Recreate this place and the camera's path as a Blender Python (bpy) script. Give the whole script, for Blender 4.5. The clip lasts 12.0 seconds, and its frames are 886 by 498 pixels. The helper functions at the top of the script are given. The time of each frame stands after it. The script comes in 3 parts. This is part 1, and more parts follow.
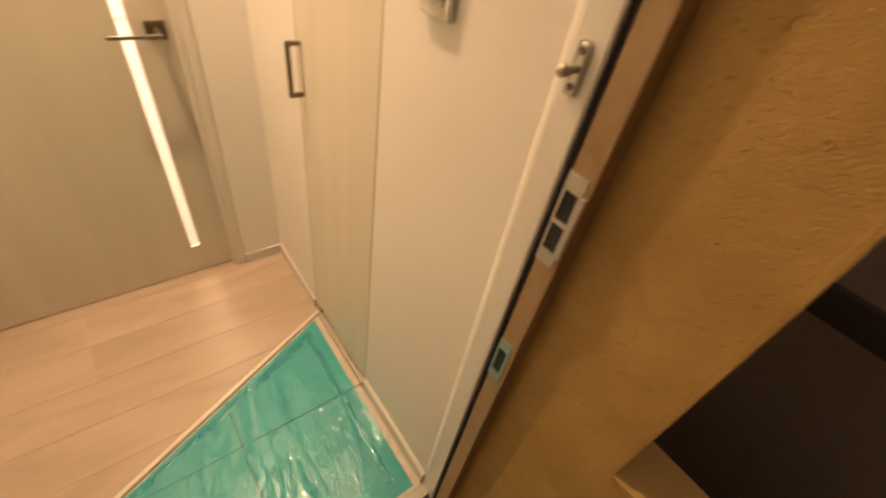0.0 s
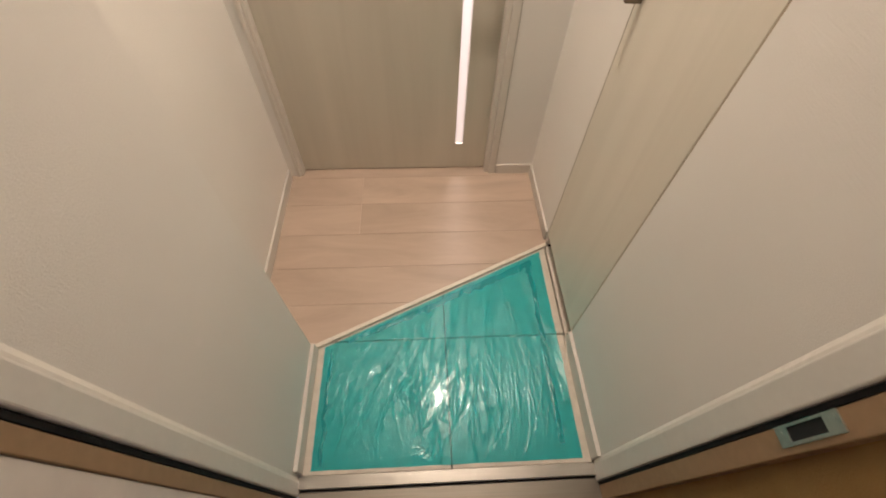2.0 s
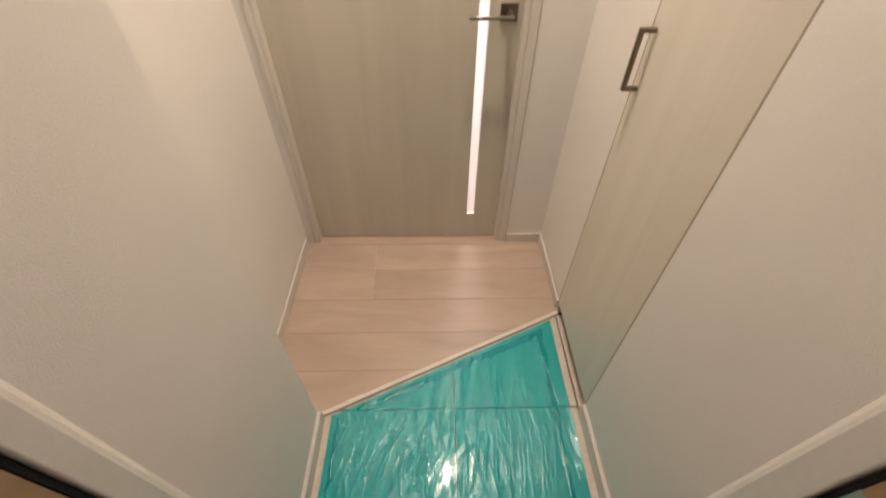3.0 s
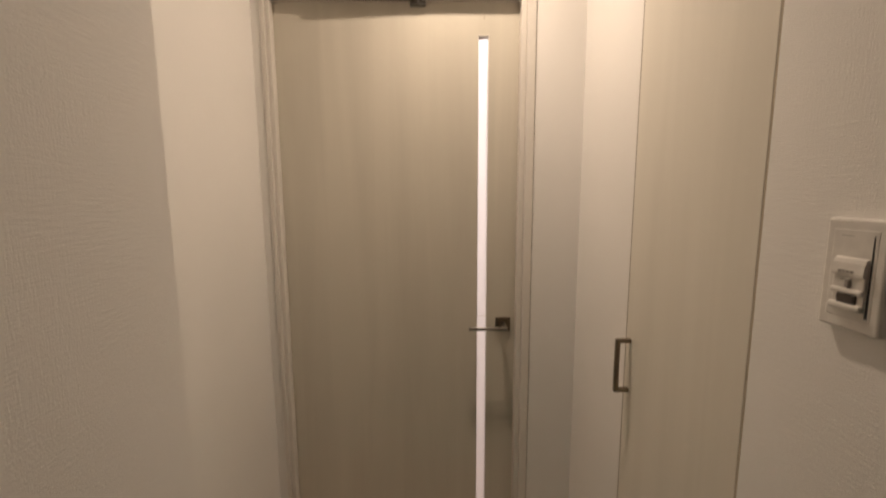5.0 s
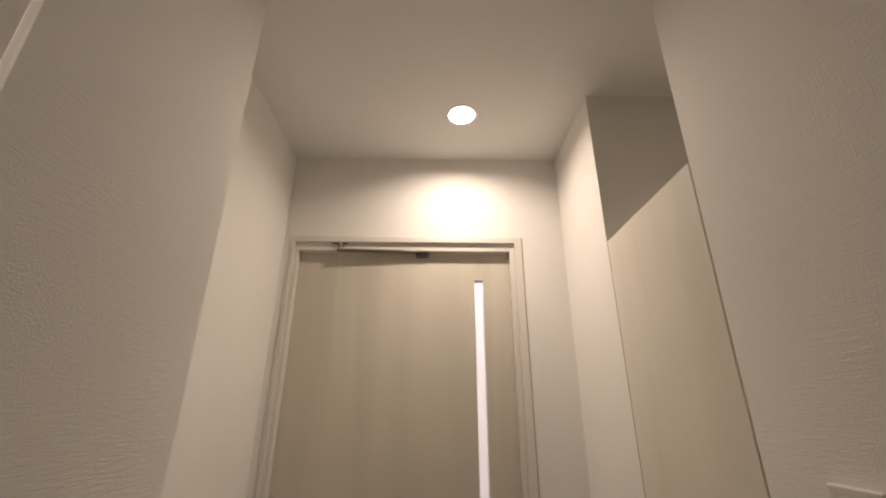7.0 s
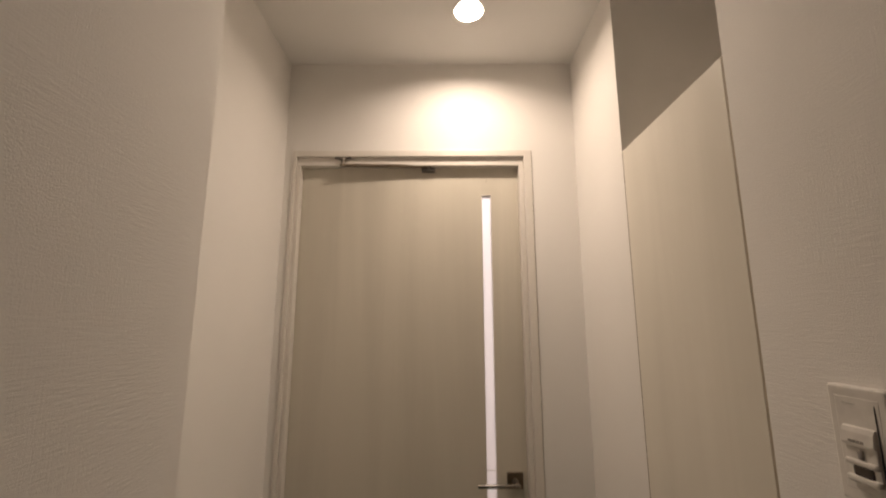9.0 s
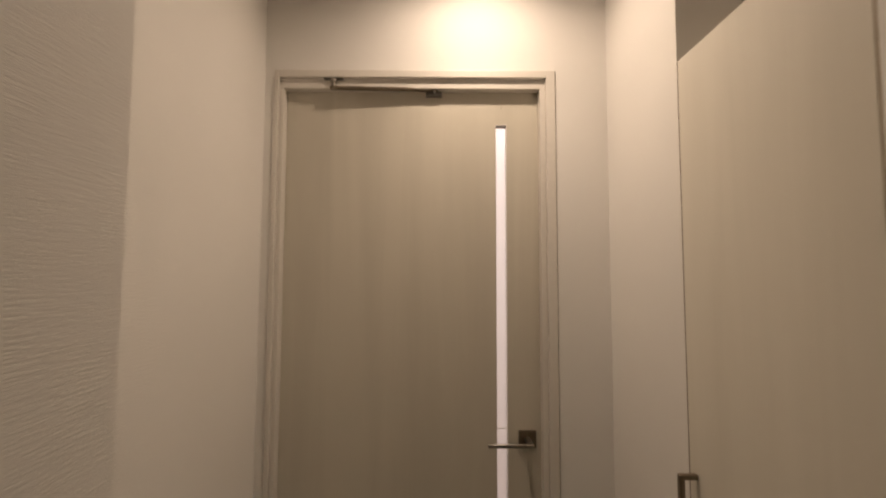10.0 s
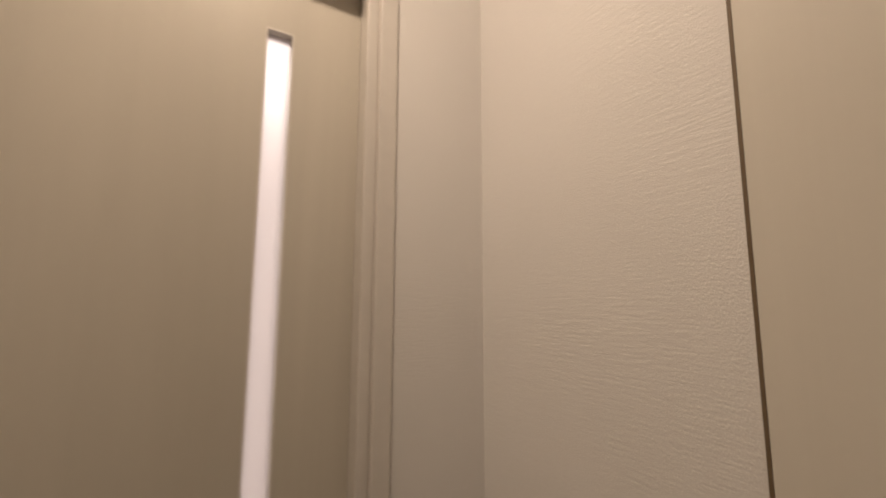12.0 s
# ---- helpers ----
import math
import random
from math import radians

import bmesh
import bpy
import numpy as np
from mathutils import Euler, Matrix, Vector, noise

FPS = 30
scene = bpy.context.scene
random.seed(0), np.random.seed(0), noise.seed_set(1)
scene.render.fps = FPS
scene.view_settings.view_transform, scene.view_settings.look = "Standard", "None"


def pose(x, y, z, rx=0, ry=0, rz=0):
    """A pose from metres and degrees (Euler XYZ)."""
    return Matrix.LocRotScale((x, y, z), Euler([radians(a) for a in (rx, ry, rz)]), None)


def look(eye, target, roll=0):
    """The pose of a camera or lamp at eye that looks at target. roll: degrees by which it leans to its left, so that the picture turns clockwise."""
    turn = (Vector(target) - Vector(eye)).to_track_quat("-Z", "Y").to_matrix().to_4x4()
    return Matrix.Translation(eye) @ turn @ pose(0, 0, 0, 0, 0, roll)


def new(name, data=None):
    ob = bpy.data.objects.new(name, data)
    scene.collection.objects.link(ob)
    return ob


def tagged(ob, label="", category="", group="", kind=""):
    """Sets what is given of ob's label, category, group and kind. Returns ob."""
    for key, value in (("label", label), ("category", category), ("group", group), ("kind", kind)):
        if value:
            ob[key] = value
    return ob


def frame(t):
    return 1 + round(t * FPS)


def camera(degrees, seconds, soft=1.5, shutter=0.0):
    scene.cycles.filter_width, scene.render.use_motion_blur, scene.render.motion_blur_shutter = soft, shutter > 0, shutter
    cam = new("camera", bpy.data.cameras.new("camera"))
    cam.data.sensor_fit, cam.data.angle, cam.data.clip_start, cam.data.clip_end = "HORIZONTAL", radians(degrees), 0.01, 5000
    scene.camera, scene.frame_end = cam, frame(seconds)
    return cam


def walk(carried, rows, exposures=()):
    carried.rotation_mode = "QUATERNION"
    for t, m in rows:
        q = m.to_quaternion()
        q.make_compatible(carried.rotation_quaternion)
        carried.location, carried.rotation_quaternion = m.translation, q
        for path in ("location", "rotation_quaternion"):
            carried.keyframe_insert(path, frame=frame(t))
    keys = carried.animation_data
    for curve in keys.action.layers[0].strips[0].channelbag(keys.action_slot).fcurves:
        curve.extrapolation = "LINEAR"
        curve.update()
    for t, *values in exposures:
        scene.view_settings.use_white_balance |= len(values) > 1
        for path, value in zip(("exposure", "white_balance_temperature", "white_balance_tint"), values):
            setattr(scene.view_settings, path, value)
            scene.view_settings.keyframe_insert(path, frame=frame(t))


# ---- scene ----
cam = camera(93.4, 12.0, soft=2.0, shutter=0.4)
PATH = [
    (0, (0.615, -1.45, 1.391), (1.652, -0.378, 0.059), 11.6),
    (0.5, (0.579, -1.389, 1.365), (1.276, -0.251, -0.126), 10.2),
    (1, (0.572, -1.344, 1.34), (0.978, -0.207, -0.255), 7.5),
    (1.5, (0.553, -1.331, 1.326), (0.745, -0.202, -0.314), 4.1),
    (2, (0.542, -1.324, 1.323), (0.628, -0.185, -0.319), 2.0),
    (2.5, (0.544, -1.331, 1.326), (0.581, -0.1, -0.251), 0.7),
    (3, (0.545, -1.341, 1.343), (0.579, 0.046, -0.097), 0.5),
    (3.2, (0.55, -1.346, 1.349), (0.582, 0.119, -0.013), 0.3),
    (4.8, (0.537, -1.377, 1.391), (0.578, 0.58, 0.981), -0.3),
    (5, (0.54, -1.385, 1.395), (0.571, 0.597, 1.127), -0.3),
    (5.5, (0.54, -1.404, 1.414), (0.569, 0.593, 1.507), -0.2),
    (6, (0.542, -1.429, 1.426), (0.568, 0.529, 1.837), 0.0),
    (6.5, (0.542, -1.45, 1.442), (0.571, 0.441, 2.092), 0.0),
    (6.7, (0.542, -1.454, 1.444), (0.571, 0.411, 2.164), 0.1),
    (8.5, (0.543, -1.442, 1.433), (0.557, 0.482, 1.978), 0.0),
    (9, (0.543, -1.426, 1.435), (0.538, 0.543, 1.786), -0.1),
    (9.5, (0.527, -1.402, 1.416), (0.5, 0.588, 1.609), 0.0),
    (10, (0.514, -1.248, 1.427), (0.518, 0.749, 1.547), 0.2),
    (10.5, (0.514, -1.054, 1.463), (0.595, 0.943, 1.539), 0.1),
    (11, (0.534, -0.848, 1.462), (0.772, 1.135, 1.576), 0.2),
    (11.5, (0.558, -0.703, 1.503), (1.139, 1.204, 1.663), 0.4),
    (12, (0.61, -0.544, 1.522), (1.642, 1.15, 1.772), 0.2),
]
EXPOSURES = [(0.0, 1.28, 10600, 20), (0.25, 1.18, 8200, 17), (0.5, 1.11, 6400, 13), (0.9, 1.11, 6320, 12), (1.5, 1.11, 6330, 12), (3.0, 1.06, 6330, 13),
             (4.8, 0.14, 6600, 13), (5.5, -0.28, 6800, 16), (6.5, -0.29, 6300, 13), (8.5, -0.24, 6300, 13), (9.5, -0.40, 6800, 15), (10.5, -0.56, 6900, 15), (12.0, -0.72, 6800, 16)]
walk(cam, [(t, look(eye, target, roll)) for t, eye, target, roll in PATH], EXPOSURES)

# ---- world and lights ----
# grey world raised as fill; comes in past the edge of ceiling_corridor
world = bpy.data.worlds.new("corridor_fill")
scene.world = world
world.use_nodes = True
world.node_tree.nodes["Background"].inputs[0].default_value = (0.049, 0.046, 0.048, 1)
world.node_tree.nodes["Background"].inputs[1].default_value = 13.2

LAMP = (0.622, -0.275)      # hall downlight, in plan
CEIL = 2.395
RIM = 0.044


def disk_lamp(name, x, y, z, size, watts, colour, spread=180):
    data = bpy.data.lights.new(name, "AREA")
    data.shape, data.size, data.energy, data.color = "DISK", size, watts, colour
    data.spread = radians(spread)
    ob = new(name, data)
    ob.matrix_world = pose(x, y, z)
    return ob


disk_lamp("hall_downlight_lamp", LAMP[0], LAMP[1], CEIL + 0.015, 0.074, 7.0, (1.0, 0.815, 0.63))
disk_lamp("hall_downlight_beam", LAMP[0], LAMP[1], CEIL + 0.011, 0.060, 0.9, (1.0, 0.815, 0.63), 84)
disk_lamp("room_ceiling_lamp", 0.75, 1.05, 2.34, 0.9, 21.0, (1.0, 0.90, 0.84))

# ---- materials ----


def material(name):
    mat = bpy.data.materials.new(name)
    mat.use_nodes = True
    tree = mat.node_tree
    return mat, tree, tree.nodes["Principled BSDF"]


def node(tree, kind, **values):
    made = tree.nodes.new(kind)
    for key, value in values.items():
        made.inputs[key.replace("_", " ")].default_value = value
    return made


def coords(tree, scale, turn=(0, 0, 0)):
    where = tree.nodes.new("ShaderNodeTexCoord")
    mapping = tree.nodes.new("ShaderNodeMapping")
    mapping.inputs["Scale"].default_value = scale
    mapping.inputs["Rotation"].default_value = turn
    tree.links.new(where.outputs["Object"], mapping.inputs["Vector"])
    return mapping.outputs["Vector"]


def noise_tex(tree, scale, detail=4.0, rough=0.55, stretch=(1, 1, 1), turn=(0, 0, 0), distortion=0.0):
    tex = node(tree, "ShaderNodeTexNoise", Scale=scale, Detail=detail, Roughness=rough, Distortion=distortion)
    tree.links.new(coords(tree, stretch, turn), tex.inputs["Vector"])
    return tex.outputs["Fac"]


def ramp(tree, fac, stops):
    made = tree.nodes.new("ShaderNodeValToRGB")
    while len(made.color_ramp.elements) < len(stops):
        made.color_ramp.elements.new(0.5)
    for element, (place, colour) in zip(made.color_ramp.elements, stops):
        element.position, element.color = place, (*colour, 1)
    tree.links.new(fac, made.inputs["Fac"])
    return made.outputs["Color"]


def mixed(tree, fac, a, b, how="MIX"):
    made = tree.nodes.new("ShaderNodeMix")
    made.data_type, made.blend_type = "RGBA", how
    for value, socket in ((fac, made.inputs[0]), (a, made.inputs[6]), (b, made.inputs[7])):
        if isinstance(value, (int, float)):
            socket.default_value = value
        elif isinstance(value, tuple):
            socket.default_value = (*value, 1)
        else:
            tree.links.new(value, socket)
    return made.outputs[2]


def bump(tree, shader, height, strength, distance):
    made = node(tree, "ShaderNodeBump", Strength=strength, Distance=distance)
    tree.links.new(height, made.inputs["Height"])
    tree.links.new(made.outputs["Normal"], shader.inputs["Normal"])


def plain(name, colour, rough=0.5, metal=0.0, vary=0.06, scale=60.0, relief=0.0):
    """Paint, plastic or metal with slight mottling."""
    mat, tree, bsdf = material(name)
    low = tuple(c * (1 - vary) for c in colour)
    high = tuple(min(1, c * (1 + vary)) for c in colour)
    tree.links.new(ramp(tree, noise_tex(tree, scale), [(0.3, low), (0.7, high)]), bsdf.inputs["Base Color"])
    bsdf.inputs["Metallic"].default_value = metal
    grain = node(tree, "ShaderNodeMapRange")
    tree.links.new(noise_tex(tree, scale * 4), grain.inputs["Value"])
    grain.inputs["To Min"].default_value, grain.inputs["To Max"].default_value = rough * 0.85, min(1, rough * 1.15)
    tree.links.new(grain.outputs["Result"], bsdf.inputs["Roughness"])
    if relief:
        bump(tree, bsdf, noise_tex(tree, scale * 5), 0.5, relief)
    return mat


def wallpaper(name, colour):
    """Vinyl wallpaper embossed with drifting brush strokes, some patches laid level and some upright."""
    mat, tree, bsdf = material(name)
    level = noise_tex(tree, 1.0, 3, 0.6, (34, 34, 400), (0, 0, 0), 0.1)
    upright = noise_tex(tree, 1.0, 3, 0.6, (400, 400, 40), (0, 0, 0), 0.1)
    patch = ramp(tree, noise_tex(tree, 5.5, 2), [(0.42, (0.12, 0.12, 0.12)), (0.66, (0.6, 0.6, 0.6))])
    strokes = mixed(tree, patch, level, upright)
    crumbs = noise_tex(tree, 520, 3)
    where = ramp(tree, noise_tex(tree, 4.0, 2, 0.5, (1, 1, 1), (0.4, 0.2, 0.9)), [(0.36, (0.75, 0.75, 0.75)), (0.62, (0.22, 0.22, 0.22))])
    height = mixed(tree, where, strokes, crumbs)
    bump(tree, bsdf, height, 0.52, 0.0017)
    tint = noise_tex(tree, 2.2, 3)
    low = tuple(c * 0.965 for c in colour)
    tree.links.new(ramp(tree, tint, [(0.3, low), (0.7, colour)]), bsdf.inputs["Base Color"])
    bsdf.inputs["Roughness"].default_value = 0.72
    bsdf.inputs["Specular IOR Level"].default_value = 0.3
    return mat


def veneer(name, dark, light, axis="z", rough=0.4, shift=0.0):
    """Printed wood sheet with long soft grain along one axis."""
    mat, tree, bsdf = material(name)
    wide = {"z": (9, 9, 0.55), "x": (0.7, 9, 9)}[axis]
    fine = {"z": (160, 160, 3.5), "x": (5, 150, 150)}[axis]
    broad = noise_tex(tree, 1.0, 4, 0.5, wide, (0, 0, shift), 0.6)
    thin = noise_tex(tree, 1.0, 4, 0.6, fine, (0, 0, shift), 0.3)
    both = mixed(tree, 0.10, broad, thin)
    tree.links.new(ramp(tree, both, [(0.36, dark), (0.62, light)]), bsdf.inputs["Base Color"])
    bump(tree, bsdf, thin, 0.06, 0.0004)
    bsdf.inputs["Roughness"].default_value = rough
    return mat


def planks(name):
    """Pale oak flooring, grain along x, each board a little different."""
    mat, tree, bsdf = material(name)
    info = tree.nodes.new("ShaderNodeObjectInfo")
    where = tree.nodes.new("ShaderNodeTexCoord")
    shift = tree.nodes.new("ShaderNodeVectorMath")
    shift.operation = "MULTIPLY_ADD"
    shift.inputs[1].default_value = (1, 1, 1)
    mult = tree.nodes.new("ShaderNodeVectorMath")
    mult.operation = "SCALE"
    mult.inputs[0].default_value = (13.0, 7.0, 0)
    tree.links.new(info.outputs["Random"], mult.inputs["Scale"])
    tree.links.new(where.outputs["Object"], shift.inputs[0])
    tree.links.new(mult.outputs["Vector"], shift.inputs[2])

    def grain(stretch, detail, distortion):
        mapping = tree.nodes.new("ShaderNodeMapping")
        mapping.inputs["Scale"].default_value = stretch
        tree.links.new(shift.outputs["Vector"], mapping.inputs["Vector"])
        tex = node(tree, "ShaderNodeTexNoise", Scale=1.0, Detail=detail, Roughness=0.6, Distortion=distortion)
        tree.links.new(mapping.outputs["Vector"], tex.inputs["Vector"])
        return tex.outputs["Fac"]

    broad, thin = grain((2.2, 9, 1), 4, 0.8), grain((7, 190, 1), 4, 0.4)
    both = mixed(tree, 0.13, broad, thin)
    colour = ramp(tree, both, [(0.28, (0.435, 0.338, 0.268)), (0.5, (0.525, 0.41, 0.328)), (0.72, (0.595, 0.47, 0.382))])
    tone = node(tree, "ShaderNodeMapRange")
    tree.links.new(info.outputs["Random"], tone.inputs["Value"])
    tone.inputs["To Min"].default_value, tone.inputs["To Max"].default_value = 0.95, 1.03
    scaled = tree.nodes.new("ShaderNodeVectorMath")
    scaled.operation = "SCALE"
    tree.links.new(colour, scaled.inputs[0])
    tree.links.new(tone.outputs["Result"], scaled.inputs["Scale"])
    tree.links.new(scaled.outputs["Vector"], bsdf.inputs["Base Color"])
    bsdf.inputs["Roughness"].default_value = 0.33
    bump(tree, bsdf, thin, 0.08, 0.0005)
    return mat


def brushed(name, colour, rough, along=(4, 300, 300)):
    mat, tree, bsdf = material(name)
    streak = noise_tex(tree, 1.0, 3, 0.6, along)
    tree.links.new(ramp(tree, streak, [(0.3, tuple(c * 0.85 for c in colour)), (0.7, colour)]), bsdf.inputs["Base Color"])
    bsdf.inputs["Metallic"].default_value = 1.0
    bsdf.inputs["Roughness"].default_value = rough
    bump(tree, bsdf, streak, 0.2, 0.0004)
    return mat


def stucco(name):
    """Sprayed ochre stone-paint with crumbs and short drag marks."""
    mat, tree, bsdf = material(name)
    blot = noise_tex(tree, 9, 4)
    tree.links.new(ramp(tree, blot, [(0.3, (0.45, 0.275, 0.10)), (0.7, (0.55, 0.35, 0.14))]), bsdf.inputs["Base Color"])
    drag = ramp(tree, noise_tex(tree, 1.0, 3, 0.6, (150, 150, 130), (0, 0.3, 0), 0.0), [(0.62, (0, 0, 0)), (0.72, (1, 1, 1))])
    crumbs = noise_tex(tree, 320, 4)
    bump(tree, bsdf, mixed(tree, 0.4, drag, crumbs), 0.9, 0.004)
    bsdf.inputs["Roughness"].default_value = 0.85
    return mat


def film_material(name, tint=(0.16, 0.88, 0.96), low=(0.03, 0.58, 0.62), high=(0.06, 0.68, 0.73), cover=0.30):
    """Thin teal polythene: tinted and see-through, a little milky, shiny on top."""
    mat, tree, bsdf = material(name)
    clear = tree.nodes.new("ShaderNodeBsdfTransparent")
    clear.inputs["Color"].default_value = (*tint, 1)
    milky = tree.nodes.new("ShaderNodeBsdfDiffuse")
    tone = noise_tex(tree, 14, 4, 0.6, (1.6, 0.7, 1))
    tree.links.new(ramp(tree, tone, [(0.3, low), (0.7, high)]), milky.inputs["Color"])
    body = tree.nodes.new("ShaderNodeMixShader")
    body.inputs[0].default_value = cover
    tree.links.new(clear.outputs[0], body.inputs[1])
    tree.links.new(milky.outputs[0], body.inputs[2])
    shine = tree.nodes.new("ShaderNodeBsdfGlossy")
    shine.inputs["Roughness"].default_value = 0.06
    haze = tree.nodes.new("ShaderNodeBsdfGlossy")
    haze.inputs["Roughness"].default_value = 0.27
    gloss = tree.nodes.new("ShaderNodeMixShader")
    gloss.inputs[0].default_value = 0.62
    tree.links.new(shine.outputs[0], gloss.inputs[1])
    tree.links.new(haze.outputs[0], gloss.inputs[2])
    fresnel = tree.nodes.new("ShaderNodeFresnel")
    fresnel.inputs["IOR"].default_value = 1.62
    mix = tree.nodes.new("ShaderNodeMixShader")
    tree.links.new(fresnel.outputs[0], mix.inputs[0])
    tree.links.new(body.outputs[0], mix.inputs[1])
    tree.links.new(gloss.outputs[0], mix.inputs[2])
    tree.links.new(mix.outputs[0], tree.nodes["Material Output"].inputs["Surface"])
    return mat


def frosted(name):
    """Acid-etched glass: mostly scatters the light of the room behind, a little passes straight."""
    mat, tree, bsdf = material(name)
    bsdf.inputs["Base Color"].default_value = (0.97, 0.95, 0.94, 1)
    bsdf.inputs["Transmission Weight"].default_value = 1.0
    bsdf.inputs["IOR"].default_value = 1.4
    bsdf.inputs["Roughness"].default_value = 0.55
    bump(tree, bsdf, noise_tex(tree, 700, 2), 0.15, 0.0004)
    scatter = tree.nodes.new("ShaderNodeBsdfTranslucent")
    scatter.inputs["Color"].default_value = (0.86, 0.84, 0.85, 1)
    mix = tree.nodes.new("ShaderNodeMixShader")
    mix.inputs[0].default_value = 0.72
    tree.links.new(bsdf.outputs[0], mix.inputs[1])
    tree.links.new(scatter.outputs[0], mix.inputs[2])
    tree.links.new(mix.outputs[0], tree.nodes["Material Output"].inputs["Surface"])
    return mat


def glowing(name, colour, strength):
    mat, tree, bsdf = material(name)
    bsdf.inputs["Base Color"].default_value = (*colour, 1)
    bsdf.inputs["Emission Color"].default_value = (*colour, 1)
    bsdf.inputs["Emission Strength"].default_value = strength
    return mat


PAPER = wallpaper("white_wallpaper", (0.86, 0.835, 0.80))
CEILING = wallpaper("ceiling_paper", (0.87, 0.855, 0.83))
ROOM_PAPER = plain("room_wall_paint", (0.8, 0.77, 0.74), 0.7)
DOOR_WOOD = veneer("door_veneer", (0.575, 0.535, 0.455), (0.635, 0.592, 0.505))
CABINET_WOOD = veneer("cabinet_veneer", (0.70, 0.66, 0.575), (0.755, 0.714, 0.628), shift=0.4)
TRIM = plain("white_trim_sheet", (0.73, 0.69, 0.635), 0.4, vary=0.015)
SKIRT = plain("skirting_sheet", (0.70, 0.665, 0.62), 0.42, vary=0.02)
OAK = planks("pale_oak_planks")
NOSING = plain("cream_nosing", (0.76, 0.70, 0.61), 0.4)
TILE = plain("cream_tile", (0.66, 0.60, 0.52), 0.45, vary=0.09, scale=35, relief=0.0008)
GROUT = plain("dark_grout", (0.025, 0.03, 0.028), 0.9)
FILM = film_material("teal_film")
FOLD = film_material("doubled_teal_film", (0.10, 0.86, 0.92), (0.0, 0.42, 0.46), (0.01, 0.50, 0.54), 0.45)
STEEL = brushed("stainless_sill", (0.62, 0.59, 0.55), 0.28)
LOWER_STEEL = brushed("darker_sill", (0.32, 0.29, 0.25), 0.42)
NICKEL = brushed("satin_nickel", (0.40, 0.36, 0.31), 0.35, (40, 40, 40))
BRONZE = brushed("darkened_nickel", (0.27, 0.22, 0.165), 0.38, (40, 40, 40))
DARK_STEEL = plain("dark_steel", (0.12, 0.11, 0.10), 0.4, 0.6)
ZINC = brushed("zinc_plate", (0.62, 0.60, 0.56), 0.4, (60, 60, 200))
CREAM_STEEL = plain("cream_steel_frame", (0.79, 0.765, 0.725), 0.42, vary=0.02)
BROWN_STEEL = plain("brown_steel_frame", (0.39, 0.255, 0.145), 0.5)
TAN_EDGE = plain("tan_edge_band", (0.52, 0.44, 0.33), 0.6)
JAMB_EDGE = plain("cream_jamb_edge", (0.84, 0.81, 0.76), 0.5, vary=0.03, scale=90, relief=0.0006)
BROWN_EDGE = plain("brown_edge_band", (0.17, 0.12, 0.07), 0.6)
DOOR_SHEET = plain("pale_door_sheet", (0.82, 0.75, 0.70), 0.5, vary=0.07, scale=14)
# shadow line of the casing, put in as a dull dark colour
CASING_SHADOW = plain("casing_shadow", (0.24, 0.20, 0.15), 0.8)
RUBBER = plain("black_gasket", (0.008, 0.007, 0.010), 0.8)
OCHRE = stucco("ochre_stucco")
DARK = plain("grey_corridor_paint", (0.36, 0.315, 0.29), 0.8)
BAND = plain("dark_band", (0.06, 0.05, 0.045), 0.7)
# near-black for the shade inside the lock slots and the switch groove
HOLLOW_SHADE = plain("hollow_shade", (0.015, 0.015, 0.018), 0.7)
CONCRETE = plain("corridor_floor", (0.12, 0.095, 0.075), 0.8, scale=30, vary=0.15)
GLASS = frosted("frosted_glass")
PLASTIC = plain("white_plastic", (0.74, 0.71, 0.665), 0.35)
GREY_PRINT = plain("grey_print", (0.30, 0.28, 0.26), 0.5)
LENS = plain("smoked_lens", (0.08, 0.065, 0.055), 0.12)
DIFFUSER = glowing("lamp_diffuser", (1.0, 0.93, 0.84), 26.0)
REFLECTOR = plain("white_reflector", (0.8, 0.79, 0.77), 0.35)

# ---- building helpers ----


def box(bm, x0, x1, y0, y1, z0, z1, bevel=0.0, segments=2):
    made = bmesh.ops.create_cube(bm, size=1.0)["verts"]
    for v in made:
        v.co = Vector((x0 + (v.co.x + 0.5) * (x1 - x0), y0 + (v.co.y + 0.5) * (y1 - y0), z0 + (v.co.z + 0.5) * (z1 - z0)))
    if bevel:
        edges = list({e for v in made for e in v.link_edges})
        bmesh.ops.bevel(bm, geom=edges, offset=bevel, segments=segments, affect="EDGES", profile=0.5)
    return bm


def boxes(*sizes, bevel=0.0):
    bm = bmesh.new()
    for size in sizes:
        box(bm, *size, bevel=bevel)
    return bm


def prism(bm, outline, z0, z1):
    low = [bm.verts.new((x, y, z0)) for x, y in outline]
    high = [bm.verts.new((x, y, z1)) for x, y in outline]
    bm.faces.new(list(reversed(low)))
    bm.faces.new(high)
    for i in range(len(outline)):
        j = (i + 1) % len(outline)
        bm.faces.new((low[i], low[j], high[j], high[i]))
    bmesh.ops.recalc_face_normals(bm, faces=bm.faces[:])
    return bm


def tube(bm, a, b, radius, sides=20):
    a, b = Vector(a), Vector(b)
    turn = (b - a).to_track_quat("Z", "Y").to_matrix().to_4x4()
    bmesh.ops.create_cone(bm, cap_ends=True, segments=sides, radius1=radius, radius2=radius, depth=(b - a).length,
                          matrix=Matrix.Translation((a + b) / 2) @ turn)
    return bm


